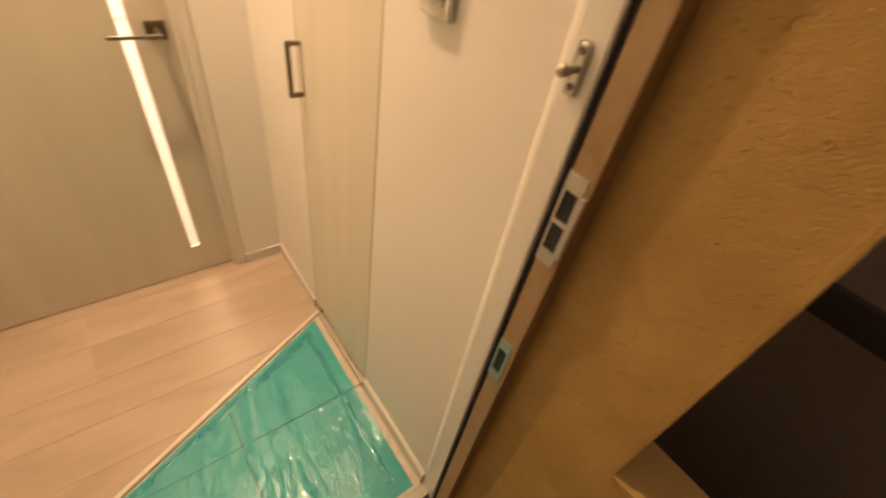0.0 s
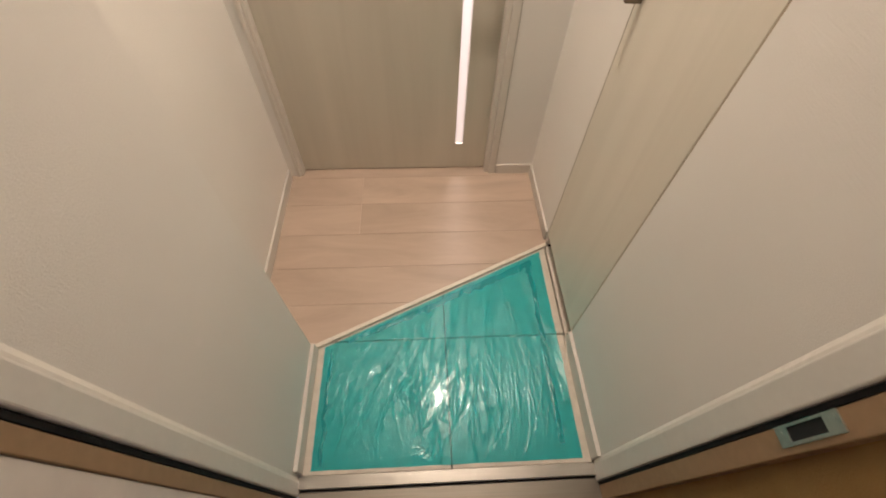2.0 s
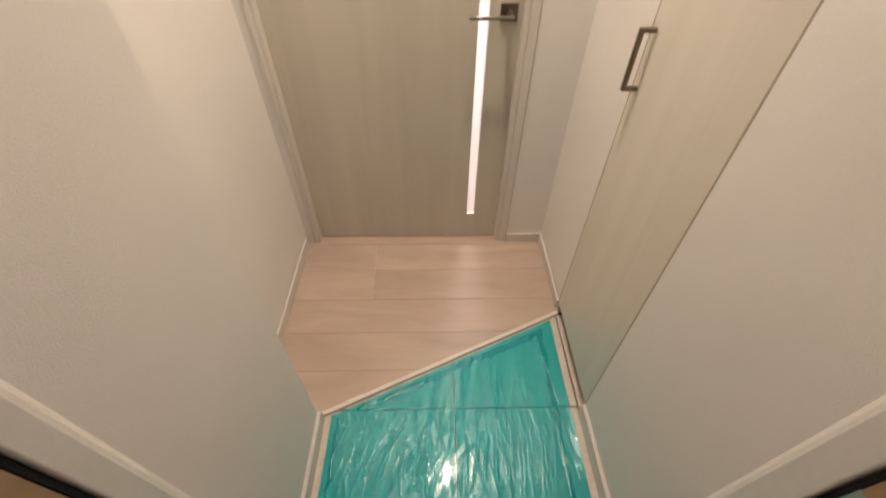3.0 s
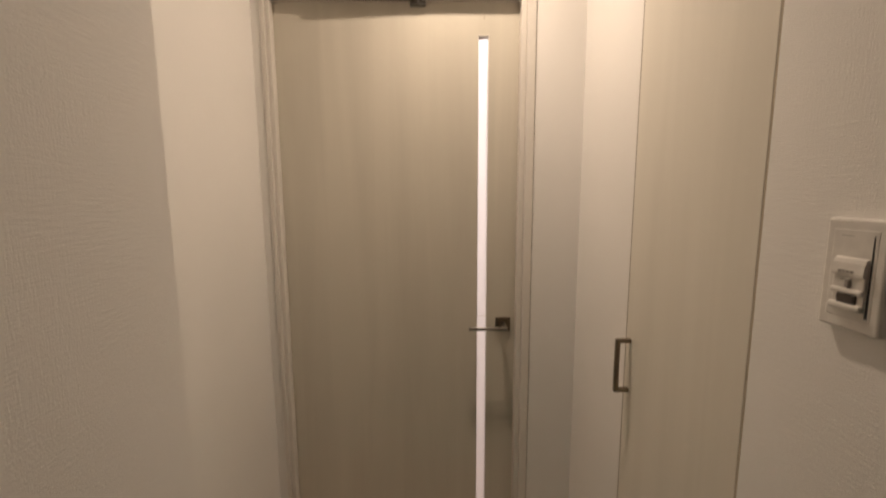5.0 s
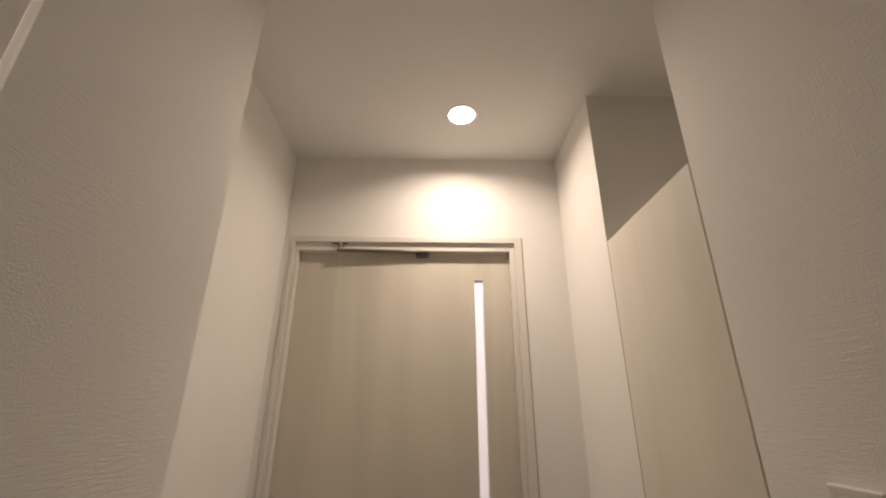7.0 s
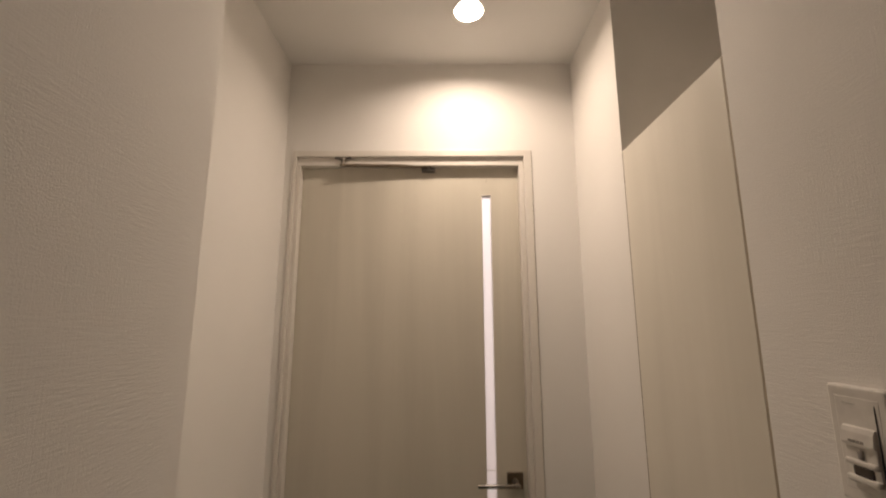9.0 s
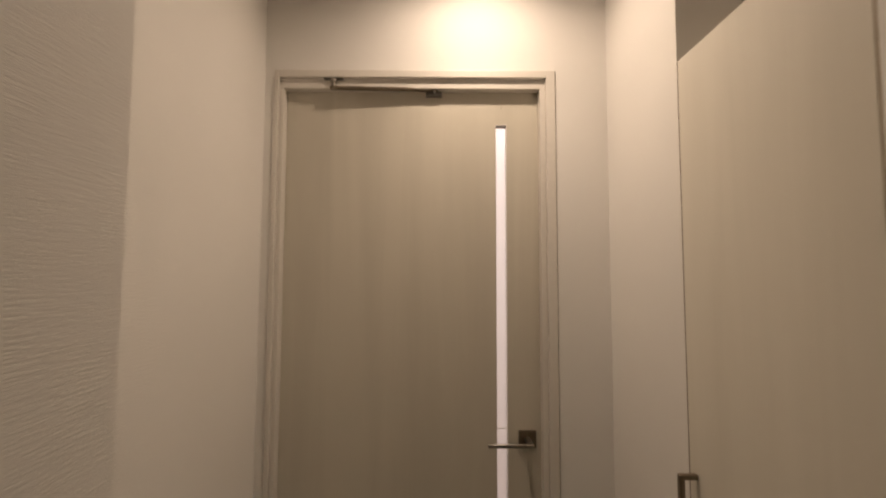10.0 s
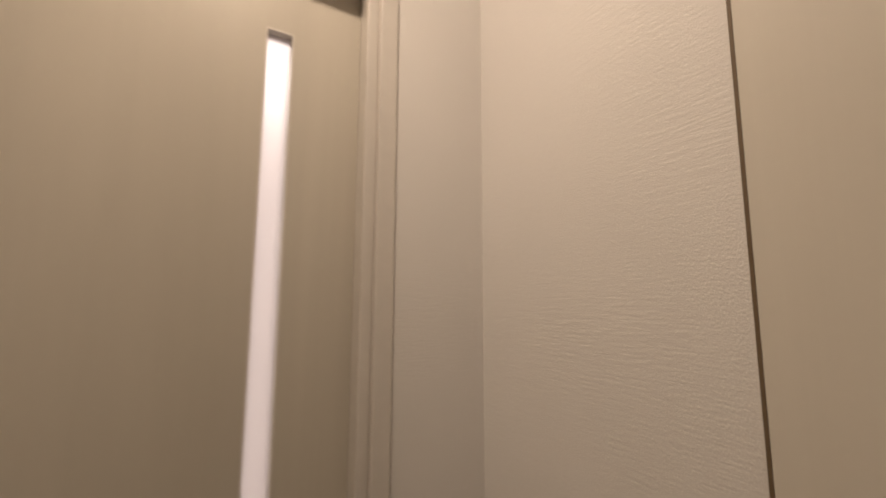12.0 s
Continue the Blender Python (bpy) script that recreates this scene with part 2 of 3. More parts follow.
def lathe(profile, centre, sides=48):
    """A ring-shaped mesh from (radius, z) steps round a vertical axis."""
    bm = bmesh.new()
    rings = [[bm.verts.new((centre[0] + r * math.cos(a), centre[1] + r * math.sin(a), z))
              for a in (2 * math.pi * k / sides for k in range(sides))] for r, z in profile]
    for low, high in zip(rings, rings[1:]):
        for k in range(sides):
            bm.faces.new((low[k], low[(k + 1) % sides], high[(k + 1) % sides], high[k]))
    return bm


def mesh_object(name, bm, mat, smooth=False):
    data = bpy.data.meshes.new(name)
    bm.to_mesh(data)
    bm.free()
    data.materials.append(mat)
    if smooth:
        for face in data.polygons:
            face.use_smooth = True
    return new(name, data)


def part(name, bm, mat, parent, label="", smooth=False):
    ob = mesh_object(name, bm, mat, smooth)
    ob.parent = parent
    ob.matrix_parent_inverse = parent.matrix_world.inverted()
    return tagged(ob, label)


def thing(name, base, label, category, group="", kind=""):
    ob = new(name)
    ob.empty_display_size = 0.05
    ob.location = base
    ob.matrix_world = Matrix.Translation(base)
    return tagged(ob, label, category, group, kind)


def structure(name, bm, mat, label, category):
    return tagged(mesh_object(name, bm, mat), label, category, kind="structure")


def clipped(outline, a, b):
    """The part of a flat outline to the left of the line from a to b."""
    side = lambda p: (b[0] - a[0]) * (p[1] - a[1]) - (b[1] - a[1]) * (p[0] - a[0])
    kept = []
    for p, q in zip(outline, outline[1:] + outline[:1]):
        sp, sq = side(p), side(q)
        if sp >= 0:
            kept.append(p)
        if (sp >= 0) != (sq >= 0):
            k = sp / (sp - sq)
            kept.append((p[0] + k * (q[0] - p[0]), p[1] + k * (q[1] - p[1])))
    return kept


# ---- plan ----
XL = -0.03        # hall, far left wall
XR = 1.017        # hall, right wall
XN = 0.170        # nearer left wall, which stands out into the hall
YC = -0.797       # its corner
YF = -1.165       # inner edge of the entrance frame
YO = -1.256       # outer edge of the entrance frame
CAB = (-0.377, -0.783)    # shoe cabinet, along the right wall
CAB_TOP = 1.883
STEP_L, STEP_R = (XN, -0.793), (1.016, -0.404)    # slanting edge between boards and tiles
TILE_Z = -0.010

# ---- walls ----
structure("wall_north", boxes((XL - 0.10, 0.002, 0.0, 0.10, -0.05, CEIL), (0.855, XR + 0.10, 0.0, 0.10, -0.05, CEIL),
                              (0.002, 0.855, 0.0, 0.10, 2.046, CEIL)), PAPER,
          "white textured wallpaper wall around the inner door", "wall")
structure("wall_west", boxes((XL - 0.10, XL, YC, -0.0, -0.05, CEIL)), PAPER, "white textured wallpaper wall beside the inner door", "wall")
structure("wall_west_near", boxes((XL - 0.10, XN, -1.1755, YC, -0.05, CEIL)), PAPER, "white textured wallpaper wall jutting out beside the entrance", "wall")
structure("wall_east", boxes((XR, XR + 0.42, CAB[0], -0.0, -0.05, CEIL)), PAPER, "white textured wallpaper wall beside the shoe cabinet", "wall")
structure("wall_east_near", boxes((XR, XR + 0.42, YF, CAB[1], -0.05, CEIL)), PAPER, "white textured wallpaper wall with the sensor switch", "wall")
structure("wall_niche_back", boxes((XR + 0.38, XR + 0.42, CAB[1], CAB[0], -0.05, CEIL)), PAPER, "white wallpaper behind the open niche over the cabinet", "wall")

# ceiling with a round cut-out for the downlight
bm = bmesh.new()
ring = [(LAMP[0] + RIM * math.cos(2 * math.pi * k / 32), LAMP[1] + RIM * math.sin(2 * math.pi * k / 32)) for k in range(32)]
x0, x1, y0, y1 = XL - 0.1, XR + 0.42, -1.30, 0.10
square = []
for k in range(32):
    c, s = math.cos(2 * math.pi * k / 32), math.sin(2 * math.pi * k / 32)
    reach = 0.12 / max(abs(c), abs(s))
    square.append((LAMP[0] + reach * c, LAMP[1] + reach * s))
inner = [bm.verts.new((x, y, CEIL)) for x, y in ring]
outer = [bm.verts.new((x, y, CEIL)) for x, y in square]
for k in range(32):
    bm.faces.new((inner[k], inner[(k + 1) % 32], outer[(k + 1) % 32], outer[k]))
qx0, qx1, qy0, qy1 = LAMP[0] - 0.12, LAMP[0] + 0.12, LAMP[1] - 0.12, LAMP[1] + 0.12
for ax, bx, ay, by in ((x0, qx0, y0, y1), (qx1, x1, y0, y1), (qx0, qx1, y0, qy0), (qx0, qx1, qy1, y1)):
    bm.faces.new([bm.verts.new((x, y, CEIL)) for x, y in ((ax, ay), (bx, ay), (bx, by), (ax, by))])
for ax, bx, ay, by in ((x0, x1, y0, y1),):
    bm.faces.new([bm.verts.new((x, y, CEIL + 0.10)) for x, y in ((ax, ay), (bx, ay), (bx, by), (ax, by))])
bmesh.ops.recalc_face_normals(bm, faces=bm.faces[:])
structure("ceiling", bm, CEILING, "flat white papered hall ceiling", "ceiling")

# ---- hall floor: boards cut along the slanting step ----
floor = structure("floor", boxes((XL - 0.1, XR + 0.42, -1.19, 0.10, -0.06, -0.022)), GROUT, "pale pinkish oak board hall floor", "floor")
nose = 0.016
shift = Vector((STEP_R[0] - STEP_L[0], STEP_R[1] - STEP_L[1])).normalized()
across = Vector((-shift.y, shift.x))
near_l = (STEP_L[0] + across.x * nose, STEP_L[1] + across.y * nose)
near_r = (STEP_R[0] + across.x * nose, STEP_R[1] + across.y * nose)
rows = [(0.045, -0.017, 2.0), (-0.017, -0.170, 0.285), (-0.170, -0.325, 0.286), (-0.325, -0.479, 2.0), (-0.479, -0.632, 2.0), (-0.632, -0.82, 2.0)]
for top, low, joint in rows:
    for ax, bx in ((XL - 0.02, min(joint, XR + 0.01)), (joint, XR + 0.01)):
        if bx - ax < 0.02:
            continue
        g = 0.0003
        outline = clipped([(ax + g, low + g), (bx - g, low + g), (bx - g, top - g), (ax + g, top - g)], near_l, near_r)
        if len(outline) < 3:
            continue
        bm = prism(bmesh.new(), outline, -0.022, 0.0)
        rim = [e for e in bm.edges if all(abs(v.co.z) < 1e-6 for v in e.verts)]
        bmesh.ops.bevel(bm, geom=rim, offset=0.0006, segments=1, affect="EDGES")
        part("plank", bm, OAK, floor)

# slim cream nosing along the step
ext = 0.02
a = Vector((STEP_L[0] - shift.x * ext, STEP_L[1] - shift.y * ext))
b = Vector((STEP_R[0] + shift.x * 0.004, STEP_R[1] + shift.y * 0.004))
outline = [tuple(a), tuple(b), tuple(b + across * (nose - 0.001)), tuple(a + across * (nose - 0.001))]
bm = prism(bmesh.new(), outline, -0.022, 0.0035)
bmesh.ops.bevel(bm, geom=[e for e in bm.edges if all(v.co.z > 0 for v in e.verts)], offset=0.002, segments=2, affect="EDGES")
structure("trim_step", bm, NOSING, "slim cream nosing along the slanting floor step", "trim")

# ---- entrance tiles ----
tiles = structure("floor_entry", boxes((XN - 0.01, XR + 0.38, -1.166, -0.35, -0.05, -0.024)), GROUT, "cream tiled entrance floor with dark joints", "floor")
xs, ys = (XN, 0.602, 1.010, XR + 0.36), (-1.164, -0.767, -0.36)
for ax, bx in zip(xs, xs[1:]):
    for ay, by in zip(ys, ys[1:]):
        g = 0.0022
        cell = [(ax + g, ay + g), (bx - g, ay + g), (bx - g, by - g), (ax + g, by - g)]
        if ax < 1.0:
            cell = clipped(cell, STEP_R, STEP_L)
        else:
            cell = [(x, min(y, -0.40)) for x, y in cell]
        if len(cell) < 3:
            continue
        bm = prism(bmesh.new(), cell, -0.024, TILE_Z)
        bmesh.ops.bevel(bm, geom=[e for e in bm.edges if all(v.co.z > TILE_Z - 1e-5 for v in e.verts)], offset=0.0012, segments=1, affect="EDGES")
        part("tile", bm, TILE, tiles)


rng = random.Random(11)
CREASES = []                # middle x, y, direction, half length, half width, height, bow
for k in range(250):
    cx, cy = rng.uniform(0.22, 0.97), rng.triangular(-1.15, -0.44, -0.98)
    lean = 0.62 - 1.15 * (cx - 0.24) if cx < 0.66 else 0.10 - 0.9 * (cx - 0.66)
    lean += rng.gauss(0, 0.22)
    long = rng.triangular(0.025, 0.20, 0.05)
    if k % 5 == 4:          # short stray creases across the fan
        lean, long = rng.uniform(-1.5, 1.5), rng.uniform(0.008, 0.03)
    width = rng.uniform(0.0020, 0.0040)
    CREASES.append((cx, cy, math.sin(lean), math.cos(lean), long, width, width * rng.uniform(0.35, 1.0), rng.gauss(0, 1.6)))
CREASES = np.array(CREASES).T


def sheet_height(x, y, u, v):
    """Height of the loose sheet over the tiles: flat ground with a fan of single thin creases."""
    cx, cy, sx, sy, half, width, tall, bow = CREASES
    dx, dy = x - cx, y - cy
    along = dx * sx + dy * sy
    off = dx * sy - dy * sx + bow * along * along + 0.006 * noise.noise((x * 24, y * 24, 2.0))
    taper = np.clip(1 - (along / half) ** 2, 0, 1)
    ridge = np.exp(-(off / (width * (0.4 + 0.6 * taper))) ** 2) * taper * tall
    h = float(ridge.max()) + 0.45 * float(ridge.sum() - ridge.max())
    h += 0.0004 * (noise.noise((x * 7, y * 4, 11.0)) + 1) + 0.00005 * noise.noise((x * 34, y * 26, 4.0))
    crumple = noise.noise((x * 9, y * 9, 31.0))
    if crumple > 0.22:      # small crumpled patches
        h += 0.0014 * min(1, (crumple - 0.22) * 6) * (1 - abs(noise.noise((x * 62 + 4 * crumple, y * 48, 14.0)))) ** 5
    h *= 1 - 0.96 * math.exp(-((x - 0.575) ** 2 + (y + 0.955) ** 2) / 0.0022)     # one smooth patch
    return h * min(1, min(u, 1 - u, v, 1 - v) / 0.04) ** 0.7


def step_line(x):
    return STEP_L[1] + (x - STEP_L[0]) * (STEP_R[1] - STEP_L[1]) / (STEP_R[0] - STEP_L[0])


FX0, FX1, FY0 = 0.202, 0.983, -1.151


def sheet_point(u, v, lift):
    x = FX0 + (FX1 - FX0) * u + 0.003 * noise.noise((u * 9, v * 9, 3.0))
    top = step_line(x) - 0.007
    y = FY0 + (top - FY0) * v + 0.002 * noise.noise((x * 14, v * 5, 9.0))
    # the edge beside the cabinet wall stands up a little
    edge = max(0.0, x - 0.958) * 0.22 * max(0.0, 1 - (abs(v - 0.40 + 0.05 * noise.noise((v * 31, 1.0, 8.0))) / 0.20) ** 4)
    return (x, y, TILE_Z + 0.0009 + lift + edge + sheet_height(x, y, u, v))


def patch_of_sheet(nx, ny, where):
    bm = bmesh.new()
    grid = [[bm.verts.new(where(i / nx, j / ny)) for i in range(nx + 1)] for j in range(ny + 1)]
    for j in range(ny):
        for i in range(nx):
            bm.faces.new((grid[j][i], grid[j][i + 1], grid[j + 1][i + 1], grid[j + 1][i]))
    return bm


film = thing("protective_film", (0.6, -0.9, TILE_Z), "wrinkled shiny teal plastic sheet covering the entrance tiles", "protective film")
part("sheet", patch_of_sheet(500, 400, lambda u, v: sheet_point(u, v, 0.0)), FILM, film, smooth=True)


def ragged(t, seed, least, most):
    """Uneven width along a fold."""
    k = 0.5 + 0.5 * noise.noise((t * 9, seed, 2.0)) + 0.35 * noise.noise((t * 31, seed, 7.0))
    return least + (most - least) * min(1, max(0, k))


def side_fold(a, b):
    u = 0.945 + 0.008 * noise.noise((b * 7, 0, 2.0)) - ragged(b, 4.0, 0.006, 0.034) * (1 - a)
    x, y, z = sheet_point(u, 0.06 + 0.90 * b, 0.0006)
    return (x, y, z + 0.0007 * math.sin(math.pi * a) * (0.7 + 0.6 * noise.noise((b * 23, a * 2, 6.0))))


def back_fold(a, b):
    v = 0.975 + 0.008 * noise.noise((a * 8, 1.0, 3.0)) - ragged(a, 9.0, 0.012, 0.075) * (1 - b)
    x, y, z = sheet_point(0.10 + 0.85 * a, v, 0.0010)
    return (x, y, z + 0.0007 * math.sin(math.pi * b) * (0.7 + 0.6 * noise.noise((a * 25, b * 2, 9.0))))


def corner_fold(a, b):
    u = 0.022 + 0.006 * noise.noise((b * 6, 3.0, 3.0)) + ragged(b, 15.0, 0.003, 0.026) * a
    x, y, z = sheet_point(u, 0.03 + 0.93 * b, 0.0006)
    return (x, y, z + 0.0007 * math.sin(math.pi * a) * (0.7 + 0.6 * noise.noise((b * 21, a * 2, 16.0))))


part("fold", patch_of_sheet(10, 200, side_fold), FOLD, film, "doubled darker fold of the sheet", True)
part("fold", patch_of_sheet(220, 10, back_fold), FOLD, film, "doubled darker fold of the sheet", True)
part("fold", patch_of_sheet(8, 160, corner_fold), FOLD, film, "doubled darker fold of the sheet", True)

# ---- skirting ----
H = 0.05


def skirting(x0, x1, y0, y1, label):
    bm = box(bmesh.new(), x0, x1, y0, y1, TILE_Z if y0 < -0.7 else 0.0, H, 0.0012, 1)
    return structure("baseboard", bm, SKIRT, label, "baseboard")


skirting(XL, XL + 0.008, YC, -0.012, "slim pale grey skirting along the hall wall")
skirting(XR - 0.008, XR, CAB[0] + 0.002, -0.008, "slim pale grey skirting beside the cabinet")
skirting(0.861, XR, -0.008, 0.0, "slim pale grey skirting under the inner wall")
skirting(XN, XN + 0.012, -1.158, YC + 0.004, "slim pale grey skirting along the entrance")
skirting(XR - 0.012, XR, -1.156, CAB[1] - 0.002, "slim pale grey skirting along the entrance")

# ---- inner door ----
frame_1 = thing("door_frame", (0.43, -0.012, 0.0), "off-white moulded frame around the inner door", "door frame", kind="structure")
FY = -0.006
FT = 2.050


def jamb(outer, inner, stop):
    bm = bmesh.new()
    lo, hi = min(outer, inner), max(outer, inner)
    box(bm, lo, hi, FY, 0.07, 0.0, FT, 0.002)
    lo, hi = min(inner, stop), max(inner, stop)
    box(bm, lo, hi, 0.004, 0.066, 0.0, 1.9968, 0.002)
    return bm


part("jamb", jamb(0.0, 0.0135, 0.0265), TRIM, frame_1)
part("jamb", jamb(0.8575, 0.8295, 0.8120), TRIM, frame_1)
# dark strip stands in for the shadow line along the casing
part("joint", boxes((0.8576, 0.8592, -0.0012, 0.0012, 0.0, FT)), CASING_SHADOW, frame_1, "thin dark strip for the shadow line beside the casing")
bm = bmesh.new()
box(bm, 0.013, 0.830, FY, 0.07, 2.027, FT, 0.002)
box(bm, 0.013, 0.830, 0.006, 0.066, 1.997, 2.029, 0.002)
part("head", bm, TRIM, frame_1)

door_1 = thing("door_1", (0.43, 0.03, 0.0), "closed beige wood-grain door with a narrow frosted glass slit", "door", kind="structure")
LEAF = 0.034
S0, S1, SB, ST = 0.679, 0.714, 0.135, 1.895
bm = boxes((0.0270, S0, LEAF, LEAF + 0.034, 0.006, 1.9965), (S1, 0.8115, LEAF, LEAF + 0.034, 0.006, 1.9965),
           (S0, S1, LEAF, LEAF + 0.034, 0.006, SB), (S0, S1, LEAF, LEAF + 0.034, ST, 1.9965))
part("leaf", bm, DOOR_WOOD, door_1)
pane = part("glass_pane", boxes((S0, S1, LEAF + 0.012, LEAF + 0.017, SB, ST)), GLASS, door_1, "frosted white glass strip lit from behind")
pane.visible_shadow = False
bm = boxes((S0 - 0.0005, S0 + 0.0016, LEAF - 0.0005, LEAF + 0.012, SB, ST), (S1 - 0.0016, S1 + 0.0005, LEAF - 0.0005, LEAF + 0.012, SB, ST),
           (S0, S1, LEAF - 0.0005, LEAF + 0.012, ST - 0.002, ST + 0.0005), (S0, S1, LEAF - 0.0005, LEAF + 0.012, SB - 0.0005, SB + 0.002))
part("glazing_bead", bm, TRIM, door_1, "thin pale bead around the glass")
part("glass_stripe", boxes((S0 + 0.002, S1 - 0.002, LEAF + 0.0105, LEAF + 0.0115, 0.961, 0.9638)), PLASTIC, door_1, "thin white line across the glass")
rose = part("handle_rose", box(bmesh.new(), 0.745, 0.796, LEAF - 0.009, LEAF, 0.912, 0.961, 0.0012), BRONZE, door_1, "square brushed nickel rose")
bm = bmesh.new()
tube(bm, (0.770, LEAF - 0.008, 0.937), (0.770, LEAF - 0.056, 0.937), 0.009)
box(bm, 0.647, 0.779, LEAF - 0.066, LEAF - 0.054, 0.932, 0.943, 0.003)
part("lever", bm, NICKEL, rose, "slim brushed nickel lever")

# short thin dark tick on the leaf above the glass
part("dark_tick", boxes((0.6975, 0.6985, LEAF - 0.0006, LEAF + 0.001, 1.943, 1.954)), BROWN_EDGE, door_1, "short dark tick over the glass")

# ---- door stay under the head ----
stay = thing("door_stay", (0.35, 0.0, 1.99), "grey metal stay arm between door head and door", "door stay")
part("bracket", box(bmesh.new(), 0.149, 0.208, -0.004, 0.0095, 2.0225, 2.0268, 0.001), DARK_STEEL, stay)
bm = tube(bmesh.new(), (0.179, 0.003, 2.0228), (0.179, 0.003, 1.991), 0.0065)
tube(bm, (0.179, 0.003, 2.0226), (0.179, 0.003, 2.016), 0.0105)
part("pivot", bm, NICKEL, stay, "round steel pivot")
bm = bmesh.new()
a, b = Vector((0.168, 0.003, 1.997)), Vector((0.498, 0.016, 1.997))
d = (b - a).normalized()
box(bm, 0, (b - a).length, -0.007, 0.007, -0.0048, 0.0048, 0.0022)
bm.transform(Matrix.Translation(a) @ d.to_track_quat("X", "Z").to_matrix().to_4x4())
part("arm", bm, BRONZE, stay, "flat grey steel arm")
bm = bmesh.new()
box(bm, 0.462, 0.511, LEAF - 0.018, LEAF, 1.979, 1.993, 0.002)
tube(bm, (0.487, 0.016, 1.986), (0.487, 0.016, 2.003), 0.006)
part("foot", bm, DARK_STEEL, stay, "dark steel foot screwed to the door")

# ---- shoe cabinet ----
cabinet = thing("shoe_cabinet", (XR + 0.18, (CAB[0] + CAB[1]) / 2, TILE_Z), "tall pale wood-grain shoe cabinet set flush into the wall", "cabinet")
y0, y1 = CAB[1] + 0.002, CAB[0] - 0.002
part("body", boxes((XR + 0.022, XR + 0.375, y0, y1, 0.048, CAB_TOP - 0.002)), CABINET_WOOD, cabinet)
part("plinth", boxes((XR + 0.035, XR + 0.37, y0 + 0.002, y1 - 0.002, TILE_Z, 0.048)), NICKEL, cabinet, "dark recessed plinth")
part("end_cap", box(bmesh.new(), XR + 0.002, XR + 0.034, y1 - 0.012, y1 - 0.001, TILE_Z, 0.046, 0.001), SKIRT, cabinet, "grey skirting end piece")
part("edge_strip", boxes((XR - 0.0005, XR + 0.0215, CAB[0] - 0.0036, CAB[0] - 0.0003, 0.048, CAB_TOP)), BROWN_EDGE, cabinet, "thin brown edge strip")
part("edge_strip", boxes((XR - 0.0003, XR + 0.0215, CAB[1] + 0.0004, CAB[1] + 0.0030, 0.048, CAB_TOP)), TAN_EDGE, cabinet, "thin tan edge strip")
leaf = part("door", box(bmesh.new(), XR - 0.001, XR + 0.019, CAB[1] + 0.0034, CAB[0] - 0.0039, 0.045, CAB_TOP, 0.001), CABINET_WOOD, cabinet)
bm = bmesh.new()
px, py = XR - 0.032, -0.404
box(bm, px - 0.006, px + 0.005, py - 0.0062, py + 0.0062, 0.899, 1.037, 0.003)
box(bm, px - 0.002, XR, py - 0.0062, py + 0.0062, 1.026, 1.037, 0.003)
box(bm, px - 0.002, XR, py - 0.0062, py + 0.0062, 0.899, 0.910, 0.003)
part("handle", bm, BRONZE, leaf, "grey metal bow handle")

# ---- sensor switch ----
switch = thing("sensor_switch", (XR, -0.93, 1.30), "white wall plate with a presence sensor and slider", "switch")
sx = XR - 0.013
part("plate", box(bmesh.new(), sx, XR, -0.968, -0.8985, 1.238, 1.364, 0.003, 3), PLASTIC, switch)
part("inset", box(bmesh.new(), sx - 0.0004, sx + 0.001, -0.9590, -0.9080, 1.252, 1.352, 0.0008), PLASTIC, switch)
bm = bmesh.new()
ya, yb = -0.952, -0.9158
nose_of_cover = [(0.0, 1.321), (0.0034, 1.3198), (0.0052, 1.315), (0.0066, 1.3035), (0.0062, 1.3005), (0.0, 1.3005)]
ends = [[bm.verts.new((sx - out, y, z)) for out, z in nose_of_cover] for y in (ya, yb)]
bm.faces.new(ends[0])
bm.faces.new(list(reversed(ends[1])))
for k in range(6):
    bm.faces.new((ends[0][k], ends[1][k], ends[1][(k + 1) % 6], ends[0][(k + 1) % 6]))
bmesh.ops.recalc_face_normals(bm, faces=bm.faces[:])
box(bm, sx - 0.0036, sx, ya, yb, 1.285, 1.301, 0.001)
box(bm, sx - 0.0066, sx, ya, yb, 1.280, 1.286, 0.002)
box(bm, sx - 0.0024, sx, ya, yb, 1.268, 1.281, 0.001)
box(bm, sx - 0.0074, sx, ya, yb, 1.262, 1.269, 0.002)
part("sensor_cover", bm, PLASTIC, switch)
part("sensor_lens", box(bmesh.new(), sx - 0.0050, sx, -0.945, -0.922, 1.268, 1.281, 0.003), LENS, switch, "smoked brown sensor window")
part("slider", box(bmesh.new(), sx - 0.0062, sx - 0.003, -0.938, -0.931, 1.287, 1.297, 0.002), GREY_PRINT, switch, "small grey slide knob")
# shade of the tapering groove, laid on the plate as a dark strip
bm = prism(bmesh.new(), [(-0.9560, 1.256), (-0.9533, 1.256), (-0.9540, 1.346), (-0.9548, 1.346)], sx - 0.0010, sx + 0.0005)
bm.transform(Matrix(((0, 0, 1, 0), (1, 0, 0, 0), (0, 1, 0, 0), (0, 0, 0, 1))))
part("groove_shade", bm, HOLLOW_SHADE, switch, "dark tapering strip for the shade in the groove beside the cover")
part("printed_line", boxes((sx - 0.0008, sx - 0.0003, -0.932, -0.917, 1.3446, 1.3451)), GREY_PRINT, switch)
for k in range(4):
    y = -0.924 - 0.0046 * k
    part("printed_mark", boxes((sx - 0.0069, sx - 0.0061, y - 0.0034, y, 1.3040, 1.3068)), GREY_PRINT, switch, "tiny grey printed mark")

